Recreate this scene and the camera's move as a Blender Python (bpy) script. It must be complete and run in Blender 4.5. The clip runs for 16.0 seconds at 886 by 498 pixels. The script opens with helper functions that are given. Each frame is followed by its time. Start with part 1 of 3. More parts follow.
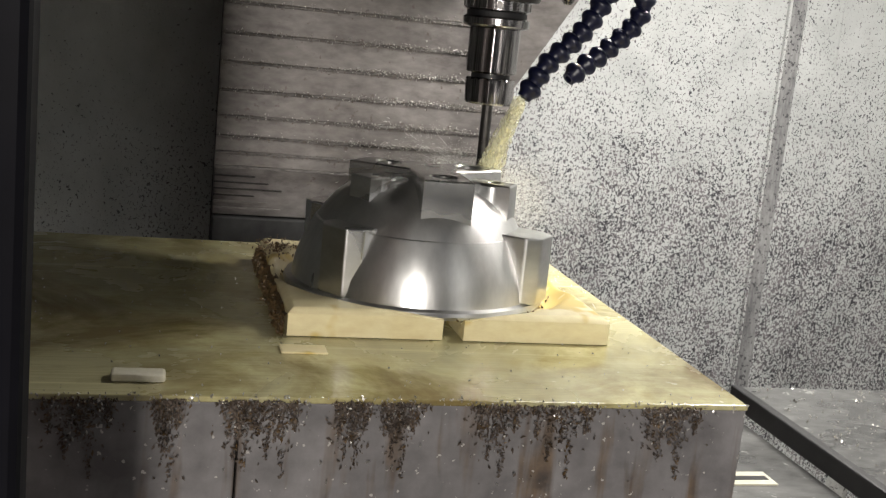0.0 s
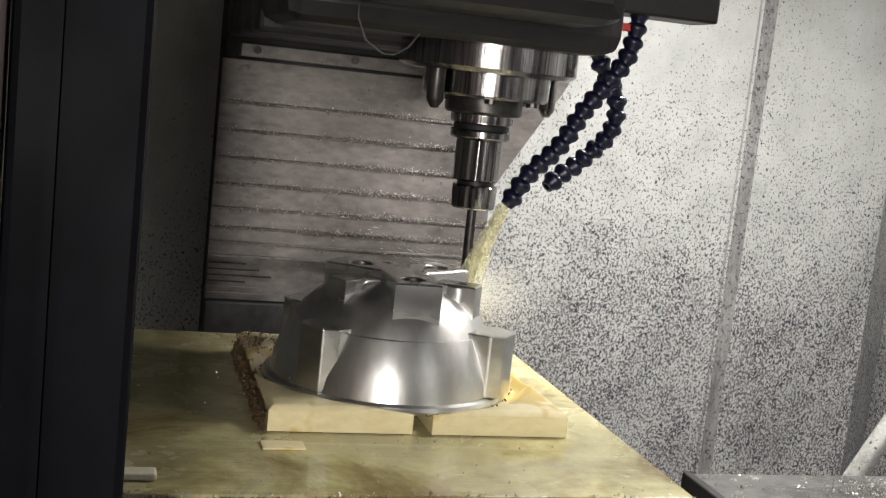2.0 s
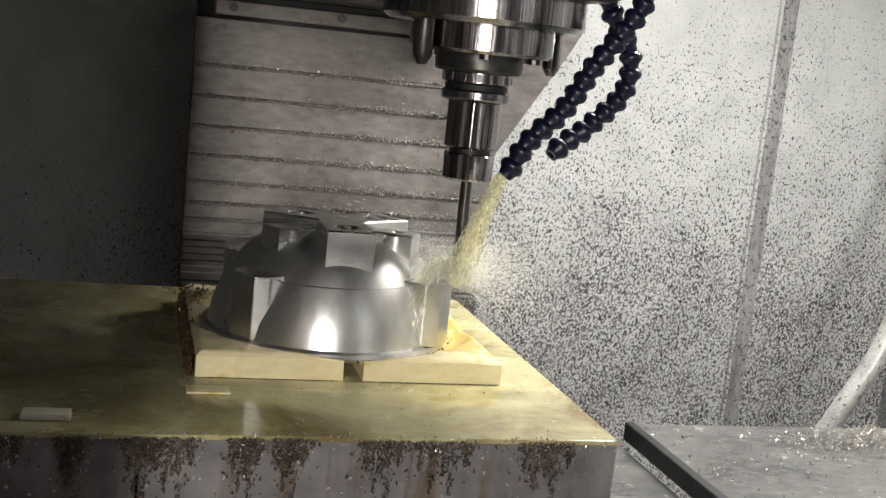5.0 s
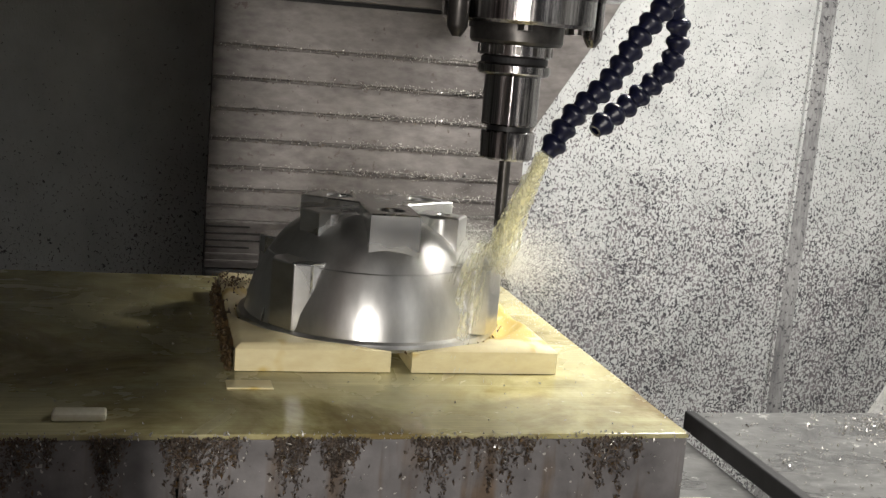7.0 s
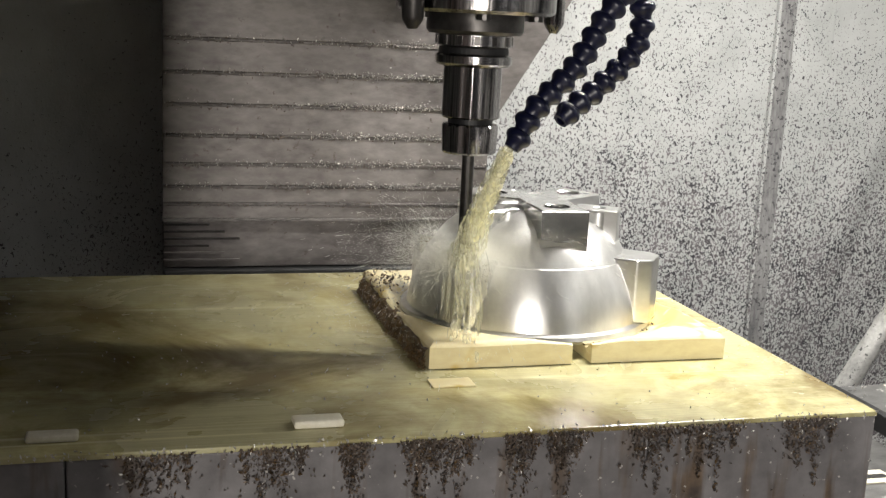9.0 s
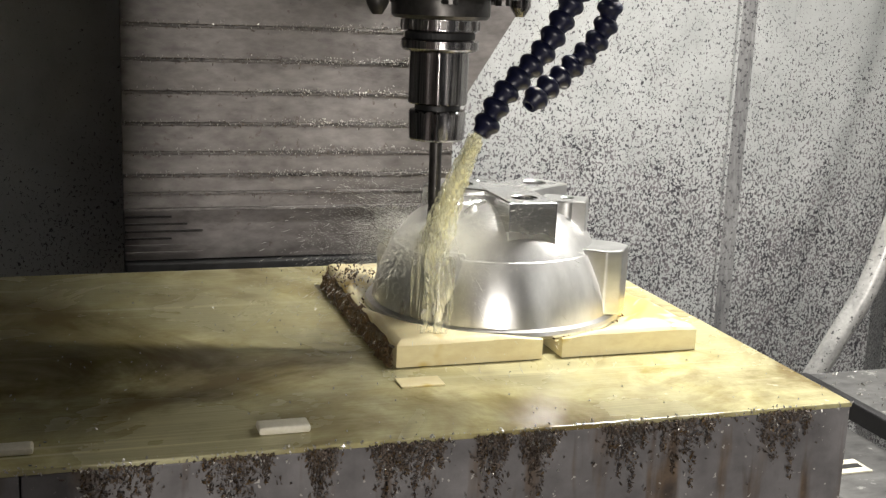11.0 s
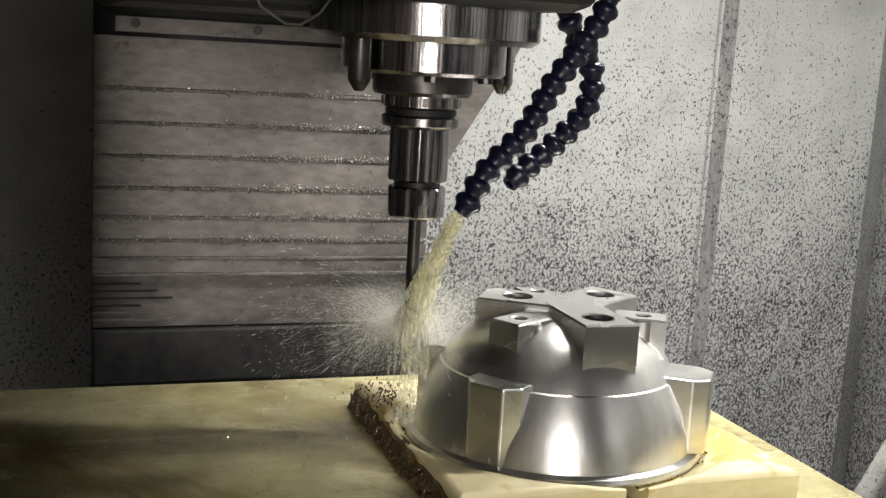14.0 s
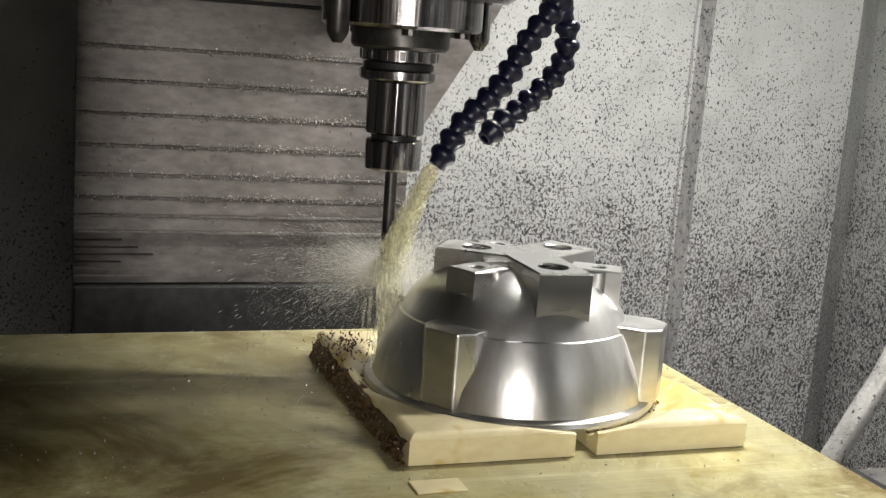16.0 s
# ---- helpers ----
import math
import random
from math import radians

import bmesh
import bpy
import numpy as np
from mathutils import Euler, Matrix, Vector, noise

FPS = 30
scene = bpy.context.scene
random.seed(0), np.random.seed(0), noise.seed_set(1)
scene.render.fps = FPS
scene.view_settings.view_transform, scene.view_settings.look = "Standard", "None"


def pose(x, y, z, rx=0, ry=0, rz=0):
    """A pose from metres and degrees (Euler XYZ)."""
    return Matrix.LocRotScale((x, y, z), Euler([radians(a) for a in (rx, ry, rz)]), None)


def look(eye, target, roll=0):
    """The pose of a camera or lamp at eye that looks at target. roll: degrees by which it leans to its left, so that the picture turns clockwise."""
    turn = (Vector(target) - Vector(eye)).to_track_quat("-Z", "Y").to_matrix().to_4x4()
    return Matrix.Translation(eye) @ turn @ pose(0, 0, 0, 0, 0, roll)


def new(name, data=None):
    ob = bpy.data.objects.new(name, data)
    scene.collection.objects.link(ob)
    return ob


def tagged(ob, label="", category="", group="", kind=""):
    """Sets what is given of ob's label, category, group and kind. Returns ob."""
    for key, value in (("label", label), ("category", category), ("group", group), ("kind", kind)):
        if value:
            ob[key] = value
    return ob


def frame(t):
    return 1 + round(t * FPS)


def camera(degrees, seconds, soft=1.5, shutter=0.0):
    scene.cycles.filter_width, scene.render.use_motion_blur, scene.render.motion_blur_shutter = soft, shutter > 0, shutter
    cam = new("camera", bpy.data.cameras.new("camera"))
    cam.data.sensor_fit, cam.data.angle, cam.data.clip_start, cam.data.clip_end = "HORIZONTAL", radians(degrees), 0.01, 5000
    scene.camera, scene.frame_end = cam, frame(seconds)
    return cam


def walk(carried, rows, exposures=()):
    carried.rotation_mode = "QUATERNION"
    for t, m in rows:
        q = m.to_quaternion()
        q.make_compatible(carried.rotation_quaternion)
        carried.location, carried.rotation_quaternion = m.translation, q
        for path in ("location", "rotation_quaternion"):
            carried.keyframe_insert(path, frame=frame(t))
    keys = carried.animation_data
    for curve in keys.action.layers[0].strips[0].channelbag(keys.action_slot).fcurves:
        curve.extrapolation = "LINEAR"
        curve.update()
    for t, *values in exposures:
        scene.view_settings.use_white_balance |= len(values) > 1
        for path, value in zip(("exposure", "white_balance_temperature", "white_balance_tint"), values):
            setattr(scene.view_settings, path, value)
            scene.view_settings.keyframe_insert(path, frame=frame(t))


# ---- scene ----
# Interior of a vertical milling machine: x along the table, y towards the back, z = 0 on the table top.
ROWS = [
    (0, -0.3362, -1.1770, 0.2762, -13.347, -11.357, -5.674),
    (0.5, -0.3523, -1.2091, 0.2816, -13.781, -10.078, -5.668),
    (1, -0.3733, -1.2267, 0.2871, -14.159, -9.386, -5.890),
    (1.5, -0.3731, -1.2282, 0.2851, -14.590, -8.839, -5.947),
    (2, -0.3874, -1.2550, 0.3274, -15.052, -8.216, -6.103),
    (2.5, -0.4072, -1.2851, 0.3386, -15.556, -7.864, -5.922),
    (3, -0.4018, -1.2637, 0.3227, -15.821, -8.096, -5.823),
    (5.5, -0.3184, -1.0873, 0.3010, -14.128, -9.730, -5.659),
    (6, -0.3262, -1.0701, 0.2948, -13.888, -10.010, -5.322),
    (6.5, -0.3230, -1.0580, 0.2983, -13.846, -10.135, -5.001),
    (7, -0.3248, -1.0487, 0.2923, -13.659, -10.282, -4.739),
    (7.5, -0.3291, -1.0309, 0.2921, -13.641, -10.462, -4.127),
    (8, -0.3253, -1.0259, 0.2957, -13.698, -10.684, -3.491),
    (8.5, -0.3172, -1.0310, 0.2952, -14.315, -10.943, -3.076),
    (9, -0.3108, -1.0074, 0.3123, -15.548, -11.709, -2.744),
    (11.5, -0.3129, -0.9903, 0.3203, -17.660, -12.533, -2.279),
    (12, -0.3094, -0.9985, 0.3269, -17.750, -12.211, -2.420),
    (12.5, -0.3119, -0.9904, 0.3395, -18.004, -11.437, -2.501),
    (13, -0.3186, -0.9738, 0.3413, -18.351, -10.691, -2.732),
    (13.5, -0.3176, -0.9656, 0.3471, -18.649, -10.176, -2.940),
    (14, -0.3170, -0.9675, 0.3403, -19.027, -9.974, -3.362),
    (14.5, -0.3209, -0.9726, 0.3312, -19.272, -10.044, -3.702),
    (15, -0.3181, -0.9816, 0.3258, -19.520, -10.200, -4.053),
    (15.5, -0.3211, -0.9863, 0.3194, -19.588, -10.444, -4.282),
    (16, -0.3155, -0.9934, 0.3170, -19.627, -10.789, -4.321),
]
HEAD = [
    (0, -0.0298),
    (0.5, -0.0309),
    (1, -0.0318),
    (1.5, -0.0305),
    (2, -0.0314),
    (2.5, 0.0354),
    (3, 0.0375),
    (3.2, 0.0330),
    (3.7, -0.0325),
    (5.5, -0.0334),
    (6, -0.0344),
    (6.5, -0.0338),
    (7, -0.0352),
    (7.5, 0.0276),
    (8, 0.0336),
    (8.5, 0.0234),
    (9, -0.0360),
    (11.5, -0.0325),
    (12, -0.0336),
    (12.5, -0.0000),
    (13, 0.0347),
    (13.5, 0.0332),
    (14, -0.0307),
    (14.5, -0.0303),
    (15, -0.0316),
    (15.5, -0.0324),
    (16, -0.0318),
]
TABLE = [
    (0, -0.1983, -0.2590),
    (0.5, -0.2199, -0.2814),
    (1, -0.2259, -0.2690),
    (1.5, -0.2089, -0.2697),
    (2, -0.2228, -0.2703),
    (2.5, -0.2254, -0.2653),
    (3, -0.2339, -0.1566),
    (5.5, -0.2367, -0.1068),
    (6, -0.2223, -0.1033),
    (6.5, -0.2190, -0.1094),
    (7, -0.2272, -0.1115),
    (7.5, -0.2257, -0.1054),
    (8, -0.1257, -0.1011),
    (8.5, -0.0301, -0.1002),
    (9, -0.0238, -0.0886),
    (11.5, -0.0356, -0.1012),
    (12, -0.0417, -0.0855),
    (12.5, -0.0377, -0.1009),
    (13, -0.0304, -0.1629),
    (13.5, -0.0148, -0.2656),
    (14, -0.0110, -0.2599),
    (14.5, -0.0269, -0.2666),
    (15, -0.0449, -0.2526),
    (15.5, -0.0228, -0.2459),
    (16, -0.0245, -0.2592),
]

cam = camera(41.71, 16.0, soft=1.3)
walk(cam, [(t, pose(x, y, z, 90 + p, r, w)) for t, x, y, z, w, p, r in ROWS], exposures=[(0, 0.22), (3, 0.22), (6, 0.22), (8.5, 0.15), (12, 0.02), (16, -0.08)])

# ---- light ----
world = bpy.data.worlds.new("workshop_air")
scene.world = world
world.use_nodes = True
world.node_tree.nodes["Background"].inputs["Color"].default_value = (0.80, 0.86, 1.0, 1)
world.node_tree.nodes["Background"].inputs["Strength"].default_value = 0.03


def area_lamp(name, eye, target, sx, sy, power, colour):
    data = bpy.data.lights.new(name, "AREA")
    data.shape, data.size, data.size_y, data.energy, data.color = "RECTANGLE", sx, sy, power, colour
    ob = new(name, data)
    ob.matrix_world = look(eye, target)
    return tagged(ob, "cool white work lamp inside the machine", "lamp")


area_lamp("work_lamp", (0.447, 0.07, 0.751), (0.40, -0.06, 0.0), 0.50, 0.018, 17.0, (1.0, 0.96, 0.90))
# Added fill with no known source, for the highlight on the dome's right.
area_lamp("right_front_fill", (1.9, -3.2, 1.2), (0.2, 0.0, 0.05), 0.8, 1.6, 6.0, (1.0, 0.97, 0.93))["label"] = "added fill light outside the machine, right front"
# Added front fill, set left so the door keeps it off the left wall.
area_lamp("left_front_fill", (-0.74, -3.3, 0.45), (0.0, 0.0, 0.15), 0.22, 0.85, 50.0, (1.0, 0.94, 0.87))["label"] = "added front fill light outside the machine door"
# Added light, aimed at the door skin alone; no lamp is known here.
area_lamp("door_fill", (-1.5, -1.55, 0.7), (-0.5, -0.75, 0.2), 0.6, 0.6, 18.0, (1.0, 0.94, 0.90))["label"] = "added fill light that brightens the pale door skin"


# ---- materials ----
def material(name):
    m = bpy.data.materials.new(name)
    m.use_nodes = True
    nt = m.node_tree
    return m, nt, nt.nodes["Principled BSDF"]


def node(nt, kind, **values):
    n = nt.nodes.new(kind)
    for key, value in values.items():
        n.inputs[key.replace("_", " ")].default_value = value
    return n


def ramp(nt, source, stops):
    n = nt.nodes.new("ShaderNodeValToRGB")
    while len(n.color_ramp.elements) < len(stops):
        n.color_ramp.elements.new(0.5)
    for e, (at, c) in zip(n.color_ramp.elements, stops):
        e.position, e.color = at, (*c, 1) if len(c) == 3 else c
    nt.links.new(source, n.inputs[0])
    return n


def coords(nt, scale=(1, 1, 1)):
    c = nt.nodes.new("ShaderNodeTexCoord")
    m = nt.nodes.new("ShaderNodeMapping")
    m.inputs["Scale"].default_value = scale
    nt.links.new(c.outputs["Object"], m.inputs[0])
    return m.outputs[0]


def math_node(nt, op, a, b):
    n = nt.nodes.new("ShaderNodeMath")
    n.operation = op
    for i, v in enumerate((a, b)):
        if isinstance(v, (int, float)):
            n.inputs[i].default_value = v
        else:
            nt.links.new(v, n.inputs[i])
    return n.outputs[0]


def mix(nt, fac, a, b):
    n = nt.nodes.new("ShaderNodeMix")
    n.data_type = "RGBA"
    for sock, v in ((n.inputs[0], fac), (n.inputs[6], a), (n.inputs[7], b)):
        if isinstance(v, (int, float)):
            sock.default_value = v
        elif isinstance(v, tuple):
            sock.default_value = (*v, 1)
        else:
            nt.links.new(v, sock)
    return n.outputs[2]


def noise_tex(nt, vec, scale, detail=4.0, rough=0.6, distort=0.0):
    n = node(nt, "ShaderNodeTexNoise", Scale=scale, Detail=detail, Roughness=rough, Distortion=distort)
    nt.links.new(vec, n.inputs["Vector"])
    return n.outputs[0]


def bump(nt, bsdf, height, strength, distance=0.002):
    b = node(nt, "ShaderNodeBump", Strength=strength, Distance=distance)
    nt.links.new(height, b.inputs["Height"])
    nt.links.new(b.outputs[0], bsdf.inputs["Normal"])


def surface(name, dark, light, rough, metal=0.0, scale=(20, 20, 20), bump_by=0.15, spots=None, coat=0.0):
    """Two-tone noise at two scales, with bump and optional dirt spots."""
    m, nt, b = material(name)
    v = coords(nt, scale)
    fine, broad = noise_tex(nt, v, 6.0, 6.0), noise_tex(nt, v, 0.8, 3.0)
    blend = math_node(nt, "ADD", math_node(nt, "MULTIPLY", fine, 0.5), math_node(nt, "MULTIPLY", broad, 0.5))
    col = ramp(nt, blend, [(0.36, dark), (0.64, light)]).outputs[0]
    if spots:
        colour, size, amount = spots
        plain = coords(nt)
        s = ramp(nt, noise_tex(nt, plain, size, 3.0, 0.7), [(amount, (0, 0, 0)), (amount + 0.05, (1, 1, 1))]).outputs[0]
        col = mix(nt, s, col, colour)
    nt.links.new(col, b.inputs["Base Color"])
    r = ramp(nt, broad, [(0.3, (rough * 0.75,) * 3), (0.7, (min(1, rough * 1.3),) * 3)]).outputs[0]
    nt.links.new(r, b.inputs["Roughness"])
    b.inputs["Metallic"].default_value = metal
    b.inputs["Coat Weight"].default_value = coat
    bump(nt, b, fine, bump_by)
    return m


def chip_wall():
    """Pale painted sheet steel, peppered with stuck chips, thicker low down."""
    m, nt, b = material("painted_sheet_with_chips")
    c = nt.nodes.new("ShaderNodeTexCoord")
    flat = nt.nodes.new("ShaderNodeMapping")
    flat.inputs["Scale"].default_value = (1.0, 0.9, 0.8)
    nt.links.new(c.outputs["Object"], flat.inputs[0])
    sep = nt.nodes.new("ShaderNodeSeparateXYZ")
    nt.links.new(c.outputs["Object"], sep.inputs[0])
    height = nt.nodes.new("ShaderNodeMapRange")
    height.inputs["From Min"].default_value, height.inputs["From Max"].default_value = 0.46, -0.06
    height.inputs["To Min"].default_value, height.inputs["To Max"].default_value = 0.0, 1.0
    nt.links.new(sep.outputs["Z"], height.inputs[0])
    speck = math_node(nt, "ADD", noise_tex(nt, flat.outputs[0], 245, 2.5, 0.65, 0.7), math_node(nt, "MULTIPLY", noise_tex(nt, flat.outputs[0], 9, 2.0), 0.13))
    cut = math_node(nt, "SUBTRACT", 0.688, math_node(nt, "MULTIPLY", height.outputs[0], 0.150))
    side = nt.nodes.new("ShaderNodeMapRange")
    side.inputs["From Min"].default_value, side.inputs["From Max"].default_value = 0.1, -0.4
    side.inputs["To Min"].default_value, side.inputs["To Max"].default_value = 0.0, 0.115
    nt.links.new(sep.outputs["X"], side.inputs[0])
    cut = math_node(nt, "ADD", cut, side.outputs[0])
    mask = math_node(nt, "MULTIPLY", math_node(nt, "SUBTRACT", speck, cut), 18.0)
    mask = ramp(nt, mask, [(0.0, (0, 0, 0)), (1.0, (1, 1, 1))]).outputs[0]
    paint = ramp(nt, noise_tex(nt, flat.outputs[0], 14, 6.0), [(0.3, (0.41, 0.425, 0.42)), (0.7, (0.54, 0.555, 0.55))]).outputs[0]
    tone = ramp(nt, noise_tex(nt, flat.outputs[0], 60, 2.0), [(0.38, (0.035, 0.034, 0.042)), (0.62, (0.16, 0.145, 0.155))]).outputs[0]
    nt.links.new(mix(nt, mask, paint, tone), b.inputs["Base Color"])
    b.inputs["Roughness"].default_value = 0.42
    bump(nt, b, speck, 0.35, 0.003)
    return m


def wet_table():
    """Ground iron under a thin film of yellow coolant, with fine milling lines along x."""
    m, nt, b = material("coolant_wet_iron")
    lines, plain = coords(nt, (2.0, 110, 10)), coords(nt)
    a = noise_tex(nt, lines, 3.0, 5.0)
    pool = noise_tex(nt, plain, 7.0, 5.0, 0.6, 0.6)
    iron = ramp(nt, a, [(0.35, (0.35, 0.325, 0.18)), (0.65, (0.50, 0.475, 0.29))]).outputs[0]
    film = ramp(nt, noise_tex(nt, plain, 24, 6.0, 0.7, 0.5), [(0.34, (0.33, 0.275, 0.09)), (0.66, (0.68, 0.63, 0.34))]).outputs[0]
    f = ramp(nt, pool, [(0.40, (0.1,) * 3), (0.62, (0.9,) * 3)]).outputs[0]
    dirt = ramp(nt, noise_tex(nt, plain, 4.2, 6.0, 0.65, 0.8), [(0.48, (0, 0, 0)), (0.62, (0.85,) * 3)]).outputs[0]
    streak = noise_tex(nt, coords(nt, (1.1, 62, 1)), 1.0, 2.0, 0.5)
    line = ramp(nt, streak, [(0.63, (0, 0, 0)), (0.70, (0.55,) * 3)]).outputs[0]
    wet = mix(nt, line, mix(nt, f, iron, film), (0.80, 0.76, 0.50))
    nt.links.new(mix(nt, dirt, wet, (0.17, 0.12, 0.04)), b.inputs["Base Color"])
    nt.links.new(ramp(nt, pool, [(0.38, (0.36,) * 3), (0.58, (0.10,) * 3)]).outputs[0], b.inputs["Roughness"])
    bump(nt, b, math_node(nt, "ADD", math_node(nt, "MULTIPLY", a, 0.2), noise_tex(nt, plain, 38, 4.0)), 0.12)
    return m


def stained_front():
    """Dark cast iron with rust runs that drip from the top edge."""
    m, nt, b = material("stained_cast_iron")
    run, plain = coords(nt, (34, 1, 4.5)), coords(nt)
    base = ramp(nt, noise_tex(nt, plain, 22, 6.0), [(0.3, (0.105, 0.099, 0.101)), (0.7, (0.245, 0.235, 0.237))]).outputs[0]
    r = noise_tex(nt, run, 1.0, 4.0, 0.6, 0.3)
    rust = ramp(nt, r, [(0.55, (0, 0, 0)), (0.68, (0.85, 0.85, 0.85))]).outputs[0]
    tone = ramp(nt, noise_tex(nt, plain, 60, 4.0), [(0.3, (0.03, 0.020, 0.015)), (0.7, (0.16, 0.105, 0.06))]).outputs[0]
    col = mix(nt, rust, base, tone)
    spot = ramp(nt, noise_tex(nt, plain, 150, 2.0), [(0.68, (0, 0, 0)), (0.72, (1, 1, 1))]).outputs[0]
    nt.links.new(mix(nt, spot, col, (0.45, 0.43, 0.40)), b.inputs["Base Color"])
    b.inputs["Roughness"].default_value = 0.45
    bump(nt, b, noise_tex(nt, plain, 80, 5.0), 0.3)
    return m


def coolant(name, colour, alpha):
    m, nt, b = material(name)
    b.inputs["Base Color"].default_value = (*colour, 1)
    b.inputs["Roughness"].default_value = 0.25
    b.inputs["Alpha"].default_value = alpha
    return m


WALL = chip_wall()
TABLE_TOP, TABLE_FRONT = wet_table(), stained_front()
SHEET = surface("brushed_cover_steel", (0.105, 0.094, 0.090), (0.25, 0.232, 0.222), 0.42, 0.40, (7, 10, 16), 0.10, ((0.12, 0.10, 0.09), 70, 0.64))
# Slat lip: dirt, with the overlap's shade put into the dark tone.
LIP = surface("dirty_shaded_lip", (0.02, 0.018, 0.017), (0.26, 0.24, 0.23), 0.5, 0.3, (16, 10, 90), 0.3)
# Oily rubber; also the painted shade inside the drilled bores.
SHEET_DARK = surface("dark_rubber_and_bore_shade", (0.012, 0.012, 0.013), (0.05, 0.05, 0.05), 0.45, 0.0, (10, 10, 10), 0.2)
# Polished steel; upright reflection streaks are painted into the base colour.
STEEL = surface("reflection_streaked_steel", (0.055, 0.052, 0.052), (0.50, 0.48, 0.475), 0.20, 1.0, (95, 95, 1.5), 0.10)
BLACKED = surface("blackened_steel", (0.03, 0.028, 0.028), (0.10, 0.095, 0.09), 0.35, 0.8, (12, 12, 12), 0.08)
CAST = surface("dark_casting_and_gap_shade", (0.004, 0.004, 0.005), (0.011, 0.011, 0.012), 0.5, 0.0, (14, 14, 14), 0.15)
ALUMINIUM = surface("milled_aluminium", (0.62, 0.62, 0.61), (0.80, 0.80, 0.79), 0.30, 1.0, (9, 9, 14), 0.05)
DOME = surface("turned_aluminium", (0.62, 0.62, 0.61), (0.80, 0.80, 0.79), 0.36, 1.0, (14, 14, 5), 0.09)
_nt = DOME.node_tree
_tan = _nt.nodes.new("ShaderNodeTangent")
_tan.direction_type, _tan.axis = "RADIAL", "Z"
_nt.links.new(_tan.outputs[0], _nt.nodes["Principled BSDF"].inputs["Tangent"])
_nt.nodes["Principled BSDF"].inputs["Anisotropic"].default_value = 0.45
_nt.nodes["Principled BSDF"].inputs["Anisotropic Rotation"].default_value = 0.25
RESIN = surface("cream_resin_board", (0.72, 0.61, 0.34), (0.87, 0.79, 0.50), 0.5, 0.0, (10, 10, 22), 0.12, ((0.66, 0.50, 0.16), 11, 0.57), 0.4)
OFFCUT = surface("pale_resin", (0.66, 0.62, 0.48), (0.80, 0.77, 0.65), 0.45, 0.0, (40, 40, 40), 0.1)
HOSE = surface("dark_blue_plastic", (0.003, 0.004, 0.012), (0.008, 0.010, 0.042), 0.32, 0.0, (30, 30, 30), 0.05)
DOOR = surface("black_door_edge", (0.002, 0.002, 0.003), (0.004, 0.004, 0.006), 0.7, 0.0, (6, 6, 6), 0.05)
DOOR.node_tree.nodes["Principled BSDF"].inputs["Specular IOR Level"].default_value = 0.06
DOOR_PALE = surface("pale_pink_door_paint", (0.60, 0.48, 0.47), (0.70, 0.58, 0.56), 0.5, 0.0, (4, 4, 4), 0.03)
GREY_SHEET = surface("worn_grey_sheet", (0.26, 0.26, 0.25), (0.46, 0.45, 0.43), 0.4, 0.2, (5, 25, 25), 0.12, ((0.12, 0.11, 0.10), 45, 0.62))
# Joint strip: the groove's shade is put into the darker grey.
SEAM = surface("shaded_joint_strip", (0.14, 0.14, 0.145), (0.34, 0.34, 0.34), 0.5, 0.0, (40, 10, 9), 0.2, ((0.06, 0.06, 0.065), 150, 0.56))
COVER_GREY = surface("oily_grey_sheet", (0.075, 0.075, 0.075), (0.20, 0.20, 0.195), 0.30, 0.3, (9, 16, 16), 0.12, ((0.42, 0.42, 0.40), 60, 0.64))
CONDUIT = surface("grey_conduit", (0.34, 0.34, 0.33), (0.60, 0.60, 0.58), 0.35, 0.3, (30, 30, 30), 0.1, ((0.09, 0.09, 0.09), 130, 0.60))
RED = surface("red_plastic", (0.45, 0.03, 0.03), (0.60, 0.06, 0.05), 0.4)
CHIP = surface("aluminium_swarf", (0.30, 0.29, 0.27), (0.70, 0.68, 0.64), 0.35, 0.7, (90, 90, 90), 0.1)
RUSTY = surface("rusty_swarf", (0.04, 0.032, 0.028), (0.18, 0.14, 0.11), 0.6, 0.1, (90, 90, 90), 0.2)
# Wet brown swarf; on the board its dark brown also paints shade.
WET_SWARF = surface("brown_swarf_and_shade", (0.03, 0.02, 0.010), (0.17, 0.105, 0.045), 0.4, 0.1, (90, 90, 90), 0.2)
JET = coolant("yellow_coolant", (0.93, 0.91, 0.64), 0.17)
CORE = coolant("frothy_coolant", (0.92, 0.89, 0.60), 0.6)
_nt = CORE.node_tree
_alpha = ramp(_nt, noise_tex(_nt, coords(_nt, (110, 110, 40)), 1.5, 4.0), [(0.36, (0.30,) * 3), (0.62, (0.95,) * 3)])
_nt.links.new(_alpha.outputs[0], _nt.nodes["Principled BSDF"].inputs["Alpha"])
VEIL = coolant("coolant_veil", (0.96, 0.94, 0.68), 0.3)
_nt = VEIL.node_tree
_alpha = ramp(_nt, noise_tex(_nt, coords(_nt, (120, 120, 45)), 1.6, 4.0), [(0.38, (0.0,) * 3), (0.60, (0.60,) * 3)])
_nt.links.new(_alpha.outputs[0], _nt.nodes["Principled BSDF"].inputs["Alpha"])
MIST = coolant("coolant_spray", (0.95, 0.95, 0.90), 0.85)


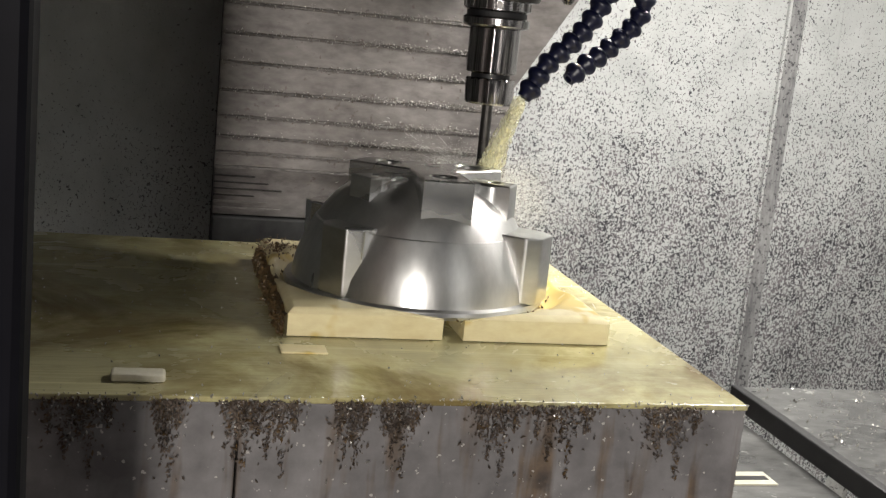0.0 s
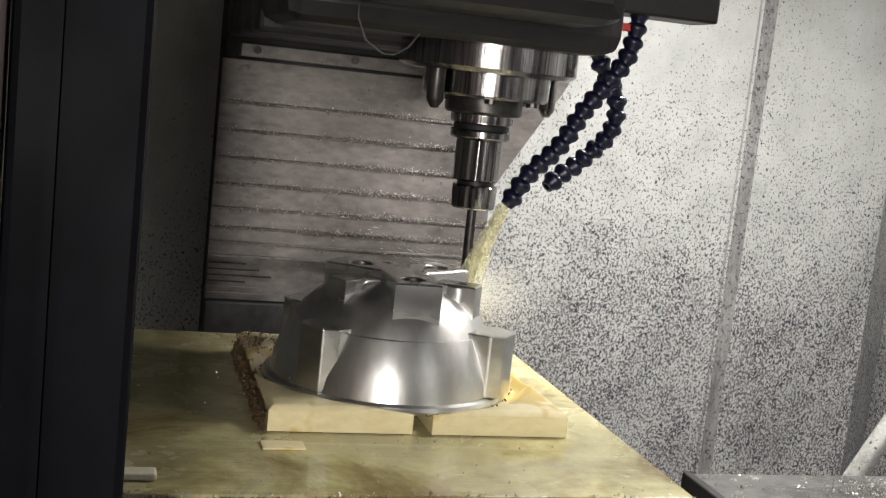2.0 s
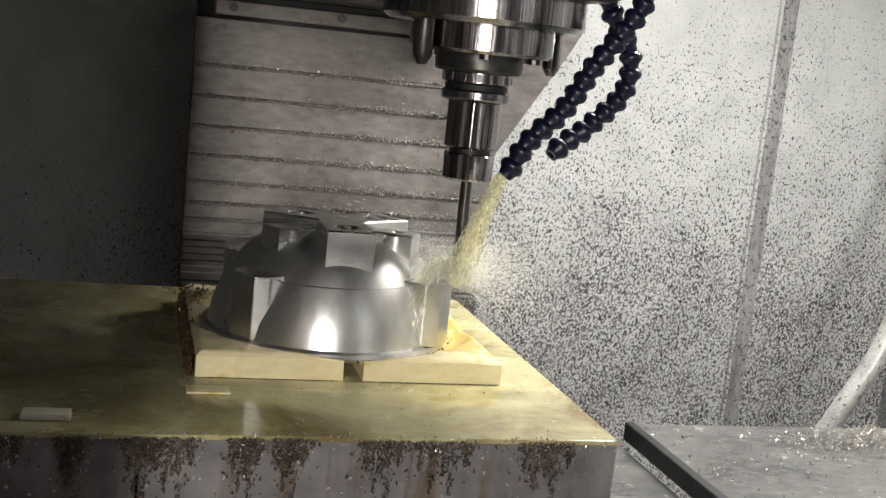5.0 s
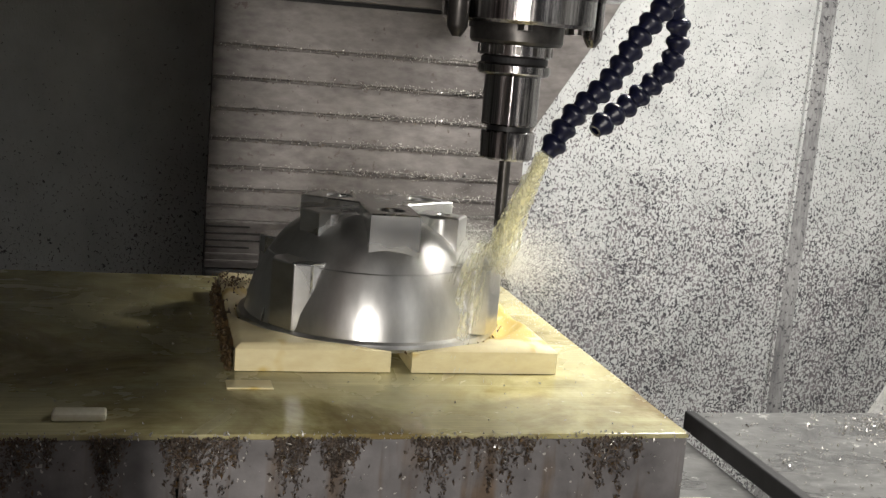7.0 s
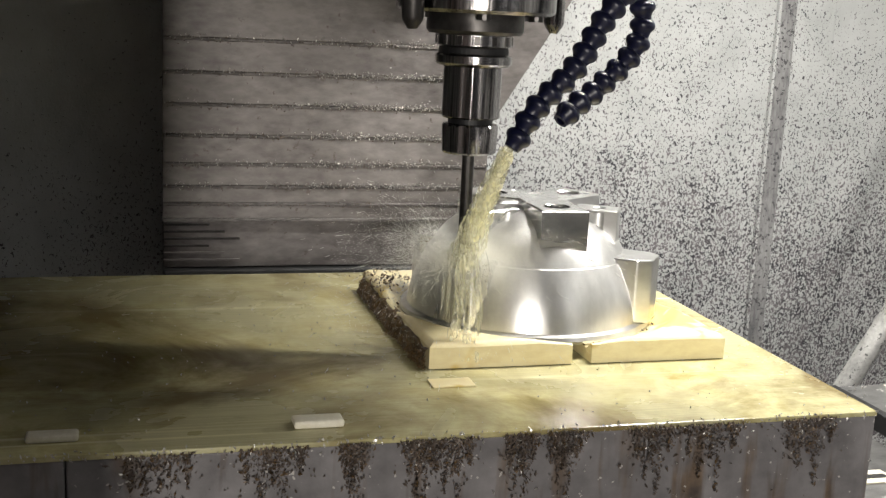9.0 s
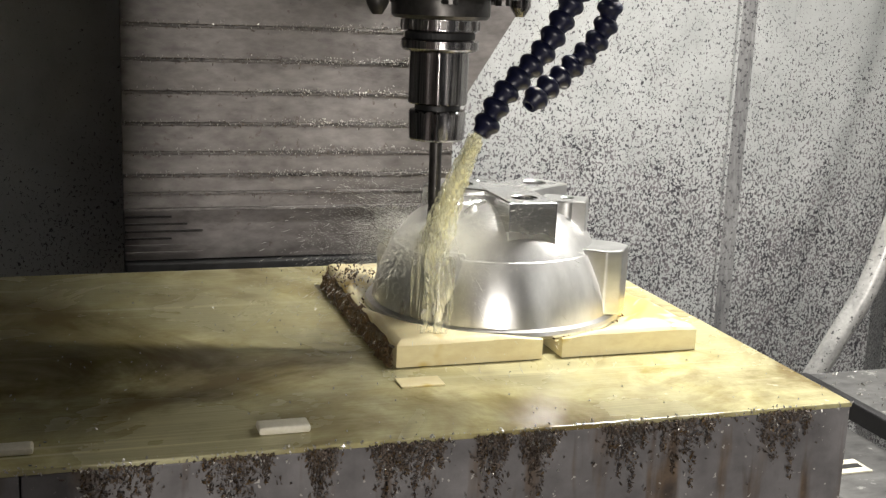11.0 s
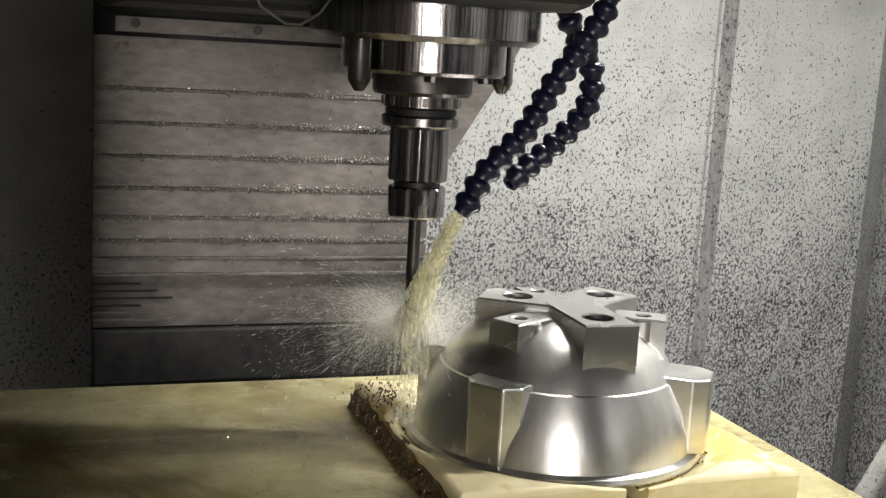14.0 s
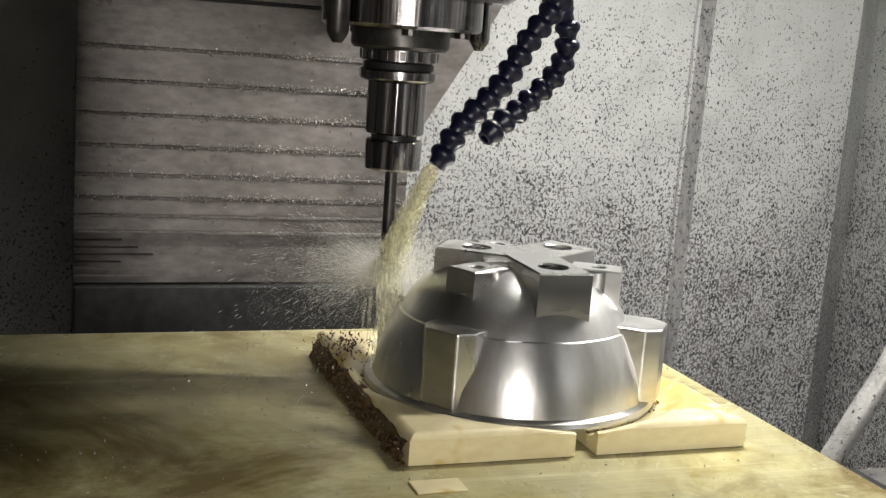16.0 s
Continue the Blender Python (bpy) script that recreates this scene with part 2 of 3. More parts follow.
# ---- mesh helpers ----
def part(name, bm, mat, parent=None, label="", smooth=False):
    me = bpy.data.meshes.new(name)
    bmesh.ops.recalc_face_normals(bm, faces=bm.faces)
    bm.to_mesh(me)
    bm.free()
    me.materials.append(mat)
    if smooth:
        me.shade_smooth()
        me.set_sharp_from_angle(angle=radians(35))
    ob = new(name, me)
    ob.parent = parent
    return tagged(ob, label)


def add_box(bm, x0, x1, y0, y1, z0, z1, bevel=0.0, m=None):
    made = bmesh.ops.create_cube(bm, size=1.0, matrix=Matrix.LocRotScale(((x0 + x1) / 2, (y0 + y1) / 2, (z0 + z1) / 2), None, (x1 - x0, y1 - y0, z1 - z0)))
    verts = made["verts"]
    if bevel:
        edges = {e for v in verts for e in v.link_edges}
        out = bmesh.ops.bevel(bm, geom=list(edges), offset=bevel, segments=2, profile=0.5, affect="EDGES")
        verts = list({v for f in out["faces"] for v in f.verts} | {v for v in verts if v.is_valid})
    if m is not None:
        bmesh.ops.transform(bm, matrix=m, verts=verts)
    return verts


def box(*dims, bevel=0.0, m=None):
    bm = bmesh.new()
    add_box(bm, *dims, bevel=bevel, m=m)
    return bm


def lathe(profile, n=48, m=None, bm=None, ribbed=0.0):
    """Turned body; below the height ribbed, added fine upright ribs imitate streaky reflections."""
    def rib(i, r, z):
        a = 2 * math.pi * i / n
        return r - (0.00034 * math.cos(15 * a) + 0.00026 * math.cos(9 * a + 1.0) if z <= ribbed and r > 0.02 else 0)

    bm = bm or bmesh.new()
    rings = []
    for r, z in profile:
        if r < 1e-6:
            rings.append([bm.verts.new((0, 0, z))])
        else:
            rings.append([bm.verts.new((rib(i, r, z) * math.cos(2 * math.pi * i / n), rib(i, r, z) * math.sin(2 * math.pi * i / n), z)) for i in range(n)])
    for a, b in zip(rings, rings[1:]):
        for i in range(n):
            j = (i + 1) % n
            if len(a) == 1 and len(b) == 1:
                continue
            if len(a) == 1:
                bm.faces.new((a[0], b[j], b[i]))
            elif len(b) == 1:
                bm.faces.new((a[i], a[j], b[0]))
            else:
                bm.faces.new((a[i], a[j], b[j], b[i]))
    if m is not None:
        bmesh.ops.transform(bm, matrix=m, verts=[v for ring in rings for v in ring])
    return bm


def sweep(points, radius, n=12, ridge=0.0):
    """A round tube along points, every other ring raised by ridge."""
    bm, rings = bmesh.new(), []
    pts = [Vector(p) for p in points]
    for i, p in enumerate(pts):
        d = (pts[min(i + 1, len(pts) - 1)] - pts[max(i - 1, 0)]).normalized()
        q = d.to_track_quat("Z", "Y")
        rings.append([bm.verts.new(p + q @ Vector(((radius + ridge * (i % 2)) * math.cos(6.2832 * k / n), (radius + ridge * (i % 2)) * math.sin(6.2832 * k / n), 0))) for k in range(n)])
    for a, b in zip(rings, rings[1:]):
        for k in range(n):
            bm.faces.new((a[k], a[(k + 1) % n], b[(k + 1) % n], b[k]))
    bm.faces.new(rings[0]), bm.faces.new(rings[-1])
    return bm


def spline(points, step):
    """Points at even steps along a smooth curve through the given ones."""
    p = [Vector(q) for q in points]
    dense = []
    for i in range(len(p) - 1):
        a, b, c, d = p[max(i - 1, 0)], p[i], p[i + 1], p[min(i + 2, len(p) - 1)]
        for k in range(20):
            t = k / 20
            dense.append(0.5 * (2 * b + (c - a) * t + (2 * a - 5 * b + 4 * c - d) * t * t + (3 * b - a - 3 * c + d) * t ** 3))
    dense.append(p[-1])
    out, left = [dense[0]], step
    for a, b in zip(dense, dense[1:]):
        d = (b - a).length
        while left <= d and d > 0:
            a = a + (b - a) * (left / d)
            d = (b - a).length
            out.append(a.copy())
            left = step
        left -= d
    return out


def empty(name, label, category, group=""):
    return tagged(new(name), label, category, group)


def structure(name, bm, mat, label):
    ob = part(name, bm, mat)
    return tagged(ob, label, kind="structure")


def flakes(rng, count, place, size):
    """Small bent flakes, count of them; place() gives a point."""
    bm = bmesh.new()
    for _ in range(count):
        c = Vector(place(rng))
        s = size * rng.uniform(0.5, 1.6)
        q = Euler([rng.uniform(0, 6.28) for _ in range(3)]).to_matrix()
        v = [bm.verts.new(c + q @ Vector(w) * s) for w in ((-1, -0.4, 0), (0.2, -0.5, 0.35), (1, 0.1, -0.1), (0.1, 0.5, 0.3), (0, 0, -0.4))]
        for a, b_, c_ in ((0, 1, 3), (1, 2, 3), (0, 4, 1), (1, 4, 2), (2, 4, 3), (3, 4, 0)):
            bm.faces.new((v[a], v[b_], v[c_]))
    return bm


# ---- the machine's cabin ----
BACK = 0.658
structure("wall_back", box(-1.1, 1.02, BACK, BACK + 0.03, -0.6, 1.3), WALL, "pale painted sheet steel wall peppered with chips")
structure("wall_left", box(-1.13, -1.1, -0.75, BACK + 0.03, -0.6, 1.3), WALL, "painted sheet steel side wall in shade")
bm = bmesh.new()
add_box(bm, 1.15, 1.18, -0.75, BACK + 0.16, -0.6, 1.3)
add_box(bm, 0, 0.19, 0, 0.03, -0.6, 1.3, m=Matrix.Translation((1.021, BACK, 0)) @ Matrix.Rotation(radians(42), 4, "Z"))
structure("wall_right", bm, WALL, "painted sheet steel side wall with a folded corner")
# Unseen panels added round the opening to hold back light from outside.
bm = bmesh.new()
add_box(bm, 0.85, 1.18, -0.79, -0.75, -0.6, 1.3)
add_box(bm, -0.43, 0.85, -0.79, -0.75, 0.95, 1.3)
add_box(bm, -0.43, 0.85, -0.79, -0.75, -1.0, -0.42)
structure("front_light_screen", bm, GREY_SHEET, "unseen grey panels round the open door that limit room light")
structure("ceiling", box(-1.13, 1.18, -0.75, BACK + 0.16, 1.3, 1.33), GREY_SHEET, "grey sheet steel cabin roof")
structure("floor", box(-1.13, 1.18, -0.75, BACK + 0.16, -0.63, -0.6), GREY_SHEET, "grey chip tray under the table")
structure("ground", box(-6, 6, -6, -0.75, -1.05, -1.0), GREY_SHEET, "grey workshop floor")

# folded seam between two wall sheets
structure("trim", box(0.6985, 0.7035, BACK - 0.009, BACK - 0.0005, -0.6, 1.3, bevel=0.0012), WALL, "painted folded edge of a wall sheet")
# Darker strip that paints the shade in the joint's groove.
structure("trim_joint", box(0.704, 0.734, BACK - 0.003, BACK - 0.0005, -0.6, 1.3, bevel=0.001), SEAM, "speckled grey joint strip between wall sheets, groove shade in its colour")
structure("trim_seam", box(0.806, 0.808, BACK - 0.0015, BACK - 0.0005, -0.6, 1.3), WALL, "fine joint of the wall sheet")

# door beside the camera
door = empty("door_1", "open black edged machine door with pale outer paint", "door")
tagged(door, kind="structure")
part("door_edge", box(-0.432, -0.377, -0.765, -0.735, -0.6, 1.3, bevel=0.004), DOOR, door, "black rubber door edge")
part("door_strip", box(-0.416, -0.412, -0.769, -0.7655, -0.6, 1.3), DOOR, door)
part("door_panel", box(-1.6, -0.434, -0.79, -0.74, -0.6, 1.3, bevel=0.003), DOOR_PALE, door, "pale pink door skin")

# conduit that rides on the saddle
tube_pts = spline([(0.80, 0, 0.62), (0.785, 0, 0.35), (0.765, 0, 0.2), (0.738, 0, 0.09), (0.712, 0, 0.0), (0.690, 0, -0.06), (0.655, 0, -0.12), (0.62, 0, -0.18), (0.57, 0, -0.26), (0.55, 0, -0.40)], 0.0032)
conduit = tagged(part("conduit", sweep(tube_pts, 0.0147, 16, 0.0005), CONDUIT, smooth=True), "grey splashed cable conduit bending down beside the table", "pipe")

# ---- Z axis cover ----
lower = empty("lower_way_cover", "lower telescopic steel cover with fine dark ridges", "cover")
part("lower_plate", box(-0.249, 0.187, 0.530, 0.545, -0.04, 0.30, bevel=0.001), SHEET, lower)
for i in range(6):
    z = 0.018 - i * 0.0095
    part("ridge", box(-0.249, -0.190 + 0.02 * (i % 3), 0.5255, 0.5298, z - 0.0016, z + 0.0010, bevel=0.0004), BLACKED if i < 4 else SHEET, lower)
part("wiper_strip", box(-0.249, 0.187, 0.521, 0.545, -0.112, -0.042, bevel=0.003), SHEET_DARK, lower, "black rubber wiper strip")
structure("column", box(-0.245, 0.183, 0.546, BACK - 0.002, -0.6, 0.42), CAST, "dark machine column behind the cover")

upper = empty("upper_way_cover", "brushed steel telescopic cover with overlapping dirty slats", "cover")
levels = (0.357, 0.296, 0.2535, 0.2125, 0.1725, 0.1355, 0.106, 0.083, 0.062)
for i, (a, b) in enumerate(zip(levels, levels[1:])):
    bm = bmesh.new()
    add_box(bm, -0.2505, 0.188, 0.5205, 0.5235, b + 0.0015, a + 0.002, bevel=0.0008, m=Matrix.Translation((0, 0.522, a)) @ Matrix.Rotation(radians(-3.0 if i < 6 else -2.0), 4, "X") @ Matrix.Translation((0, -0.522, -a)))
    slat = part("slat", bm, SHEET, upper)
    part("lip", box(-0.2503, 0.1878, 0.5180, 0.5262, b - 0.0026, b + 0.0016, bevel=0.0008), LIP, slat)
rng = random.Random(4)
tagged(part("swarf", flakes(rng, 1900, lambda r: (r.uniform(-0.249, 0.187) if r.random() < 0.4 else r.uniform(-0.06, 0.187), 0.5168, r.choice(levels[1:7]) + r.gauss(0.002, 0.0030)), 0.0013), CHIP, upper), kind="stuff")
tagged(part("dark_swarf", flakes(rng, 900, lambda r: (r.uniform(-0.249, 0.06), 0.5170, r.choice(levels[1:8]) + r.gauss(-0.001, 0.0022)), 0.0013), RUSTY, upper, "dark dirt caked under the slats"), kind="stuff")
part("top_flange", box(-0.228, 0.10, 0.478, 0.515, 0.364, 0.383, bevel=0.001), SHEET, upper, "pale steel mounting flange")
for x in (-0.205, -0.06, 0.09):
    part("bolt", lathe([(0, -0.004), (0.006, -0.004), (0.006, 0.004), (0, 0.004)], 10, Matrix.Translation((x, 0.477, 0.375)) @ Matrix.Rotation(radians(90), 4, "X")), BLACKED, upper)

# ---- spindle head ----
head = empty("spindle_head", "dark spindle head with a steel collet chuck and cutter", "machine head")
bm = box(-0.25, 0.107, 0.06, 0.50, 0.392, 0.80, bevel=0.006)
add_box(bm, -0.25, 0.107, -0.13, 0.10, 0.402, 0.80, bevel=0.02)
part("casting", bm, CAST, head, "dark oily casting")
part("front_cover", box(-0.22, 0.060, -0.24, -0.132, 0.425, 0.80, bevel=0.02), CAST, head, "dark sheet cover before the spindle casting")
part("nose_disc", lathe([(0, 0.372), (0.092, 0.372), (0.099, 0.377), (0.099, 0.405), (0, 0.405)], 64), STEEL, head, smooth=True)
part("nose_ring", lathe([(0, 0.345), (0.068, 0.345), (0.071, 0.348), (0.071, 0.373), (0, 0.373)], 64), STEEL, head, smooth=True)
part("drive_ring", lathe([(0, 0.327), (0.041, 0.327), (0.0435, 0.330), (0.0435, 0.3455), (0, 0.3455)], 48), BLACKED, head, smooth=True)
for k in range(6):
    a = radians(60 * k + 20)
    part("socket_bolt", lathe([(0, 0.340), (0.0065, 0.340), (0.0065, 0.346), (0, 0.346)], 12, Matrix.Translation((0.057 * math.cos(a), 0.057 * math.sin(a), 0))), BLACKED, head)
for x, y in ((-0.069, -0.045), (0.082, 0.02)):
    part("nozzle", lathe([(0, 0.330), (0.004, 0.330), (0.0085, 0.337), (0.0095, 0.340), (0.0095, 0.3725), (0, 0.3725)], 16, Matrix.Translation((x, y, 0))), BLACKED if x < 0 else STEEL, head, smooth=True)
holder = part("tool_holder", lathe([(0, 0.3275), (0.0335, 0.3275), (0.0345, 0.3265), (0.0345, 0.317), (0.0295, 0.314), (0.0295, 0.311), (0.0345, 0.308), (0.0345, 0.3015), (0.0325, 0.2995), (0.0262, 0.298), (0.0262, 0.254), (0.0245, 0.2525), (0.0200, 0.2520), (0.0200, 0.2475), (0, 0.2475)], 160, ribbed=0.298), STEEL, head, "polished steel tool holder", True)
# Dark rings put the shade of the groove and the gap into colour.
part("groove_shade", lathe([(0.0298, 0.3095), (0.0312, 0.3095), (0.0312, 0.3160), (0.0298, 0.3160)], 48), CAST, holder)
part("gap_shade", lathe([(0.0195, 0.2476), (0.0204, 0.2476), (0.0204, 0.2519), (0.0195, 0.2519)], 48), CAST, holder)
for k in range(14):
    m = Matrix.Rotation(2 * math.pi * k / 14, 4, "Z")
    # Dark block in place of a slot cut into shade.
    part("flange_slot", box(0.0335, 0.0352, -0.0022, 0.0022, 0.3180, 0.3255, m=m), BLACKED, holder)
bm = lathe([(0.008, 0.2205), (0.0225, 0.2205), (0.0247, 0.2225), (0.0255, 0.2455), (0.0245, 0.2472), (0.008, 0.2475)], 160, ribbed=0.2465)
part("collet_nut", bm, STEEL, head, "round steel collet nut", True)
TIP = 0.117
bm = bmesh.new()
n_seg, turns = 60, 1.6
rings = []
for i in range(n_seg + 1):
    z = TIP + (0.222 - TIP) * i / n_seg
    tw = 2 * math.pi * turns * i / n_seg if z < TIP + 0.045 else 2 * math.pi * turns * 0.43
    ring = []
    for k in range(24):
        a = 2 * math.pi * k / 24
        r = 0.0056 - (0.0013 * max(0, math.cos(3 * (a - tw))) if z < TIP + 0.045 else 0)
        ring.append(bm.verts.new((r * math.cos(a), r * math.sin(a), z)))
    rings.append(ring)
for a, b in zip(rings, rings[1:]):
    for k in range(24):
        bm.faces.new((a[k], a[(k + 1) % 24], b[(k + 1) % 24], b[k]))
bm.faces.new(rings[0]), bm.faces.new(rings[-1])
end_mill = part("end_mill", bm, BLACKED, head, "dark carbide end mill")

# thin cable that hangs in a loop before the casting
path = [(-0.176, -0.134, 0.60), (-0.178, -0.134, 0.44), (-0.176, -0.134, 0.410), (-0.167, -0.134, 0.390), (-0.149, -0.134, 0.379), (-0.138, -0.134, 0.379), (-0.122, -0.124, 0.388), (-0.104, -0.105, 0.408)]
bm, rings = bmesh.new(), []
for i, p in enumerate(path):
    d = (Vector(path[min(i + 1, len(path) - 1)]) - Vector(path[max(i - 1, 0)])).to_track_quat("Z", "Y")
    rings.append([bm.verts.new(Vector(p) + d @ Vector((0.0010 * math.cos(1.0472 * k), 0.0010 * math.sin(1.0472 * k), 0))) for k in range(6)])
for a, b in zip(rings, rings[1:]):
    for k in range(6):
        bm.faces.new((a[k], a[(k + 1) % 6], b[(k + 1) % 6], b[k]))
part("cable", bm, COVER_GREY, head, "thin grey cable", True)

# sloping guard plate behind the spindle
bm = bmesh.new()
outline = [(0.066, 0.215), (0.098, 0.215), (0.120, 0.250), (0.188, 0.360), (0.205, 0.392), (0.066, 0.392)]
front = [bm.verts.new((x, 0.250, z)) for x, z in outline]
back = [bm.verts.new((x, 0.262, z)) for x, z in outline]
bm.faces.new(front), bm.faces.new(back[::-1])
for a in range(6):
    b = (a + 1) % 6
    bm.faces.new((front[a], back[a], back[b], front[b]))
part("guard_plate", bm, SHEET, head, "sloping grey steel guard plate")

# ball-jointed coolant hoses
HOSE_1 = [(0.0141, -0.0776, 0.2351), (0.023, -0.077, 0.249), (0.031, -0.076, 0.265), (0.044, -0.074, 0.279), (0.060, -0.072, 0.293), (0.074, -0.070, 0.310),
          (0.0845, -0.067, 0.327), (0.095, -0.065, 0.345), (0.109, -0.062, 0.3615), (0.125, -0.06, 0.383), (0.142, -0.058, 0.41), (0.150, -0.055, 0.46)]
HOSE_2 = [(0.0711, -0.0411, 0.2554), (0.088, -0.035, 0.270), (0.107, -0.03, 0.2816), (0.1194, -0.03, 0.2946), (0.1347, -0.03, 0.309), (0.1453, -0.03, 0.326),
          (0.1482, -0.03, 0.343), (0.1464, -0.03, 0.3604), (0.1375, -0.03, 0.3733), (0.127, -0.03, 0.389), (0.115, -0.03, 0.41), (0.105, -0.03, 0.46)]


def coolant_hose(points):
    hose = empty("coolant_hose", "dark blue jointed plastic coolant hose hanging from the head", "hose", "coolant hoses")
    me = None
    pts = spline(points, 0.0158)
    for i in range(len(pts) - 1):
        if me is None:
            bm = lathe([(0.004, -0.0085), (0.0070, -0.0085), (0.0076, -0.006), (0.0084, -0.003), (0.0112, 0.0), (0.0119, 0.003), (0.0108, 0.006), (0.0080, 0.0085), (0.004, 0.009)], 20)
            seg = part("segment", bm, HOSE, hose, smooth=True)
            me = seg.data
        else:
            seg = new("segment", me)
            seg.parent = hose
        d = (pts[i + 1] - pts[i]).normalized()
        seg.matrix_local = Matrix.Translation((pts[i] + pts[i + 1]) / 2) @ d.to_track_quat("Z", "Y").to_matrix().to_4x4()
    return hose


hose_a, hose_b = coolant_hose(HOSE_1), coolant_hose(HOSE_2)
part("valve_lever", box(0.117, 0.139, -0.062, -0.050, 0.434, 0.442, bevel=0.0015), RED, hose_a, "red valve lever")
part("hose_manifold", box(0.095, 0.235, -0.075, -0.015, 0.452, 0.482, bevel=0.003), CAST, head, "dark coolant manifold block")

# ---- table ----
table = empty("machine_table", "cast iron machine table wet with yellow coolant, rust-stained front", "table")
X0, X1, Y0, Y1 = -0.78, 0.326, -0.130, 0.405
part("table_top", box(X0, X1, Y0, Y1, -0.0045, 0.0, bevel=0.0012), TABLE_TOP, table, "coolant-wet ground table top")
for a, b in ((X0, -0.3215), (-0.3205, -0.0708), (-0.0692, X1)):
    part("table_body", box(a, b, Y0 + 0.002, Y1 - 0.002, -0.16, -0.0047, bevel=0.0015), TABLE_FRONT, table, "rust-stained cast iron table body")
rng = random.Random(9)
clumps = [(-0.07, 0.012), (-0.045, 0.02), (0.01, 0.014), (0.045, 0.016), (0.12, 0.02), (0.17, 0.03), (-0.12, 0.01), (-0.26, 0.03), (-0.42, 0.03), (0.26, 0.03), (-0.18, 0.03)]


def on_front(r):
    cx, s = r.choice(clumps)
    return r.gauss(cx, s * 0.55), Y0 - 0.0005 - abs(r.gauss(0, 0.002)), -0.003 - abs(r.gauss(0, 0.017)) * r.choice((0.4, 1, 1.5))


def icicle(r):
    """Swarf that hangs from the edge in narrow tapering runs."""
    cx, s = r.choice(clumps)
    k = r.randrange(5)
    x = cx + s * (-0.6, -0.25, 0.05, 0.3, 0.7)[k]
    d = r.random() ** 1.4
    return x + r.gauss(0, 0.0036 * (1.15 - d)), Y0 - 0.001 - abs(r.gauss(0, 0.0022)), -0.002 - d * (0.026, 0.044, 0.030, 0.058, 0.022)[k]


tagged(part("rusty_swarf", flakes(rng, 900, on_front, 0.0016), RUSTY, table), kind="stuff")
tagged(part("hanging_swarf", flakes(rng, 5200, icicle, 0.0012), RUSTY, table, "dark rusty swarf hanging from the table edge"), kind="stuff")
tagged(part("rust_run", flakes(rng, 700, icicle, 0.0016), WET_SWARF, table, "brown wet swarf on the table front"), kind="stuff")
tagged(part("bright_swarf", flakes(rng, 520, on_front, 0.0013), CHIP, table), kind="stuff")
tagged(part("edge_swarf", flakes(rng, 600, lambda r: (r.uniform(-0.6, X1), Y0 - 0.0015 + abs(r.gauss(0, 0.003)), r.uniform(-0.004, 0.0012)), 0.0013), CHIP, table), kind="stuff")
tagged(part("table_swarf", flakes(rng, 420, lambda r: (r.uniform(-0.6, X1), r.uniform(Y0, Y1), 0.0008), 0.0010), CHIP, table), kind="stuff")

way = empty("side_way_cover", "grey sheet steel sliding cover beside the table", "cover")
part("cover_sheet", box(0.452, 0.86, -0.50, 0.105, -0.075, -0.062, bevel=0.002), COVER_GREY, way)
part("wiper", box(0.4405, 0.4515, -0.50, 0.105, -0.080, -0.060, bevel=0.002), CAST, way, "black rubber wiper")
part("lower_sheet", box(0.329, 0.4400, -0.50, 0.105, -0.100, -0.087, bevel=0.002), COVER_GREY, way)


def heap(r):
    """Chips strewn on the cover and banked up against its far corner."""
    if r.random() < 0.35:
        return r.uniform(0.455, 0.85), r.uniform(-0.35, 0.10), -0.0605
    a, d = r.uniform(0, 6.28), abs(r.gauss(0, 0.045))
    return 0.70 + 1.5 * d * math.cos(a), 0.045 + 0.6 * d * math.sin(a), -0.0605 + r.random() * max(0.0, 0.022 - 0.3 * d)


plate = part("label_plate", box(0.345, 0.392, -0.085, -0.058, -0.0868, -0.0855), OFFCUT, way, "small white label plate")
part("print_bar", box(0.350, 0.388, -0.076, -0.068, -0.0854, -0.0851), SHEET_DARK, plate)
tagged(part("swarf", flakes(random.Random(21), 2600, heap, 0.0014), CHIP, way), kind="stuff")

# ---- work ----
CX, CY = 0.1227, 0.170
board = empty("fixture_board", "cream resin fixture board with a notch under the workpiece", "board")
H = 0.1445


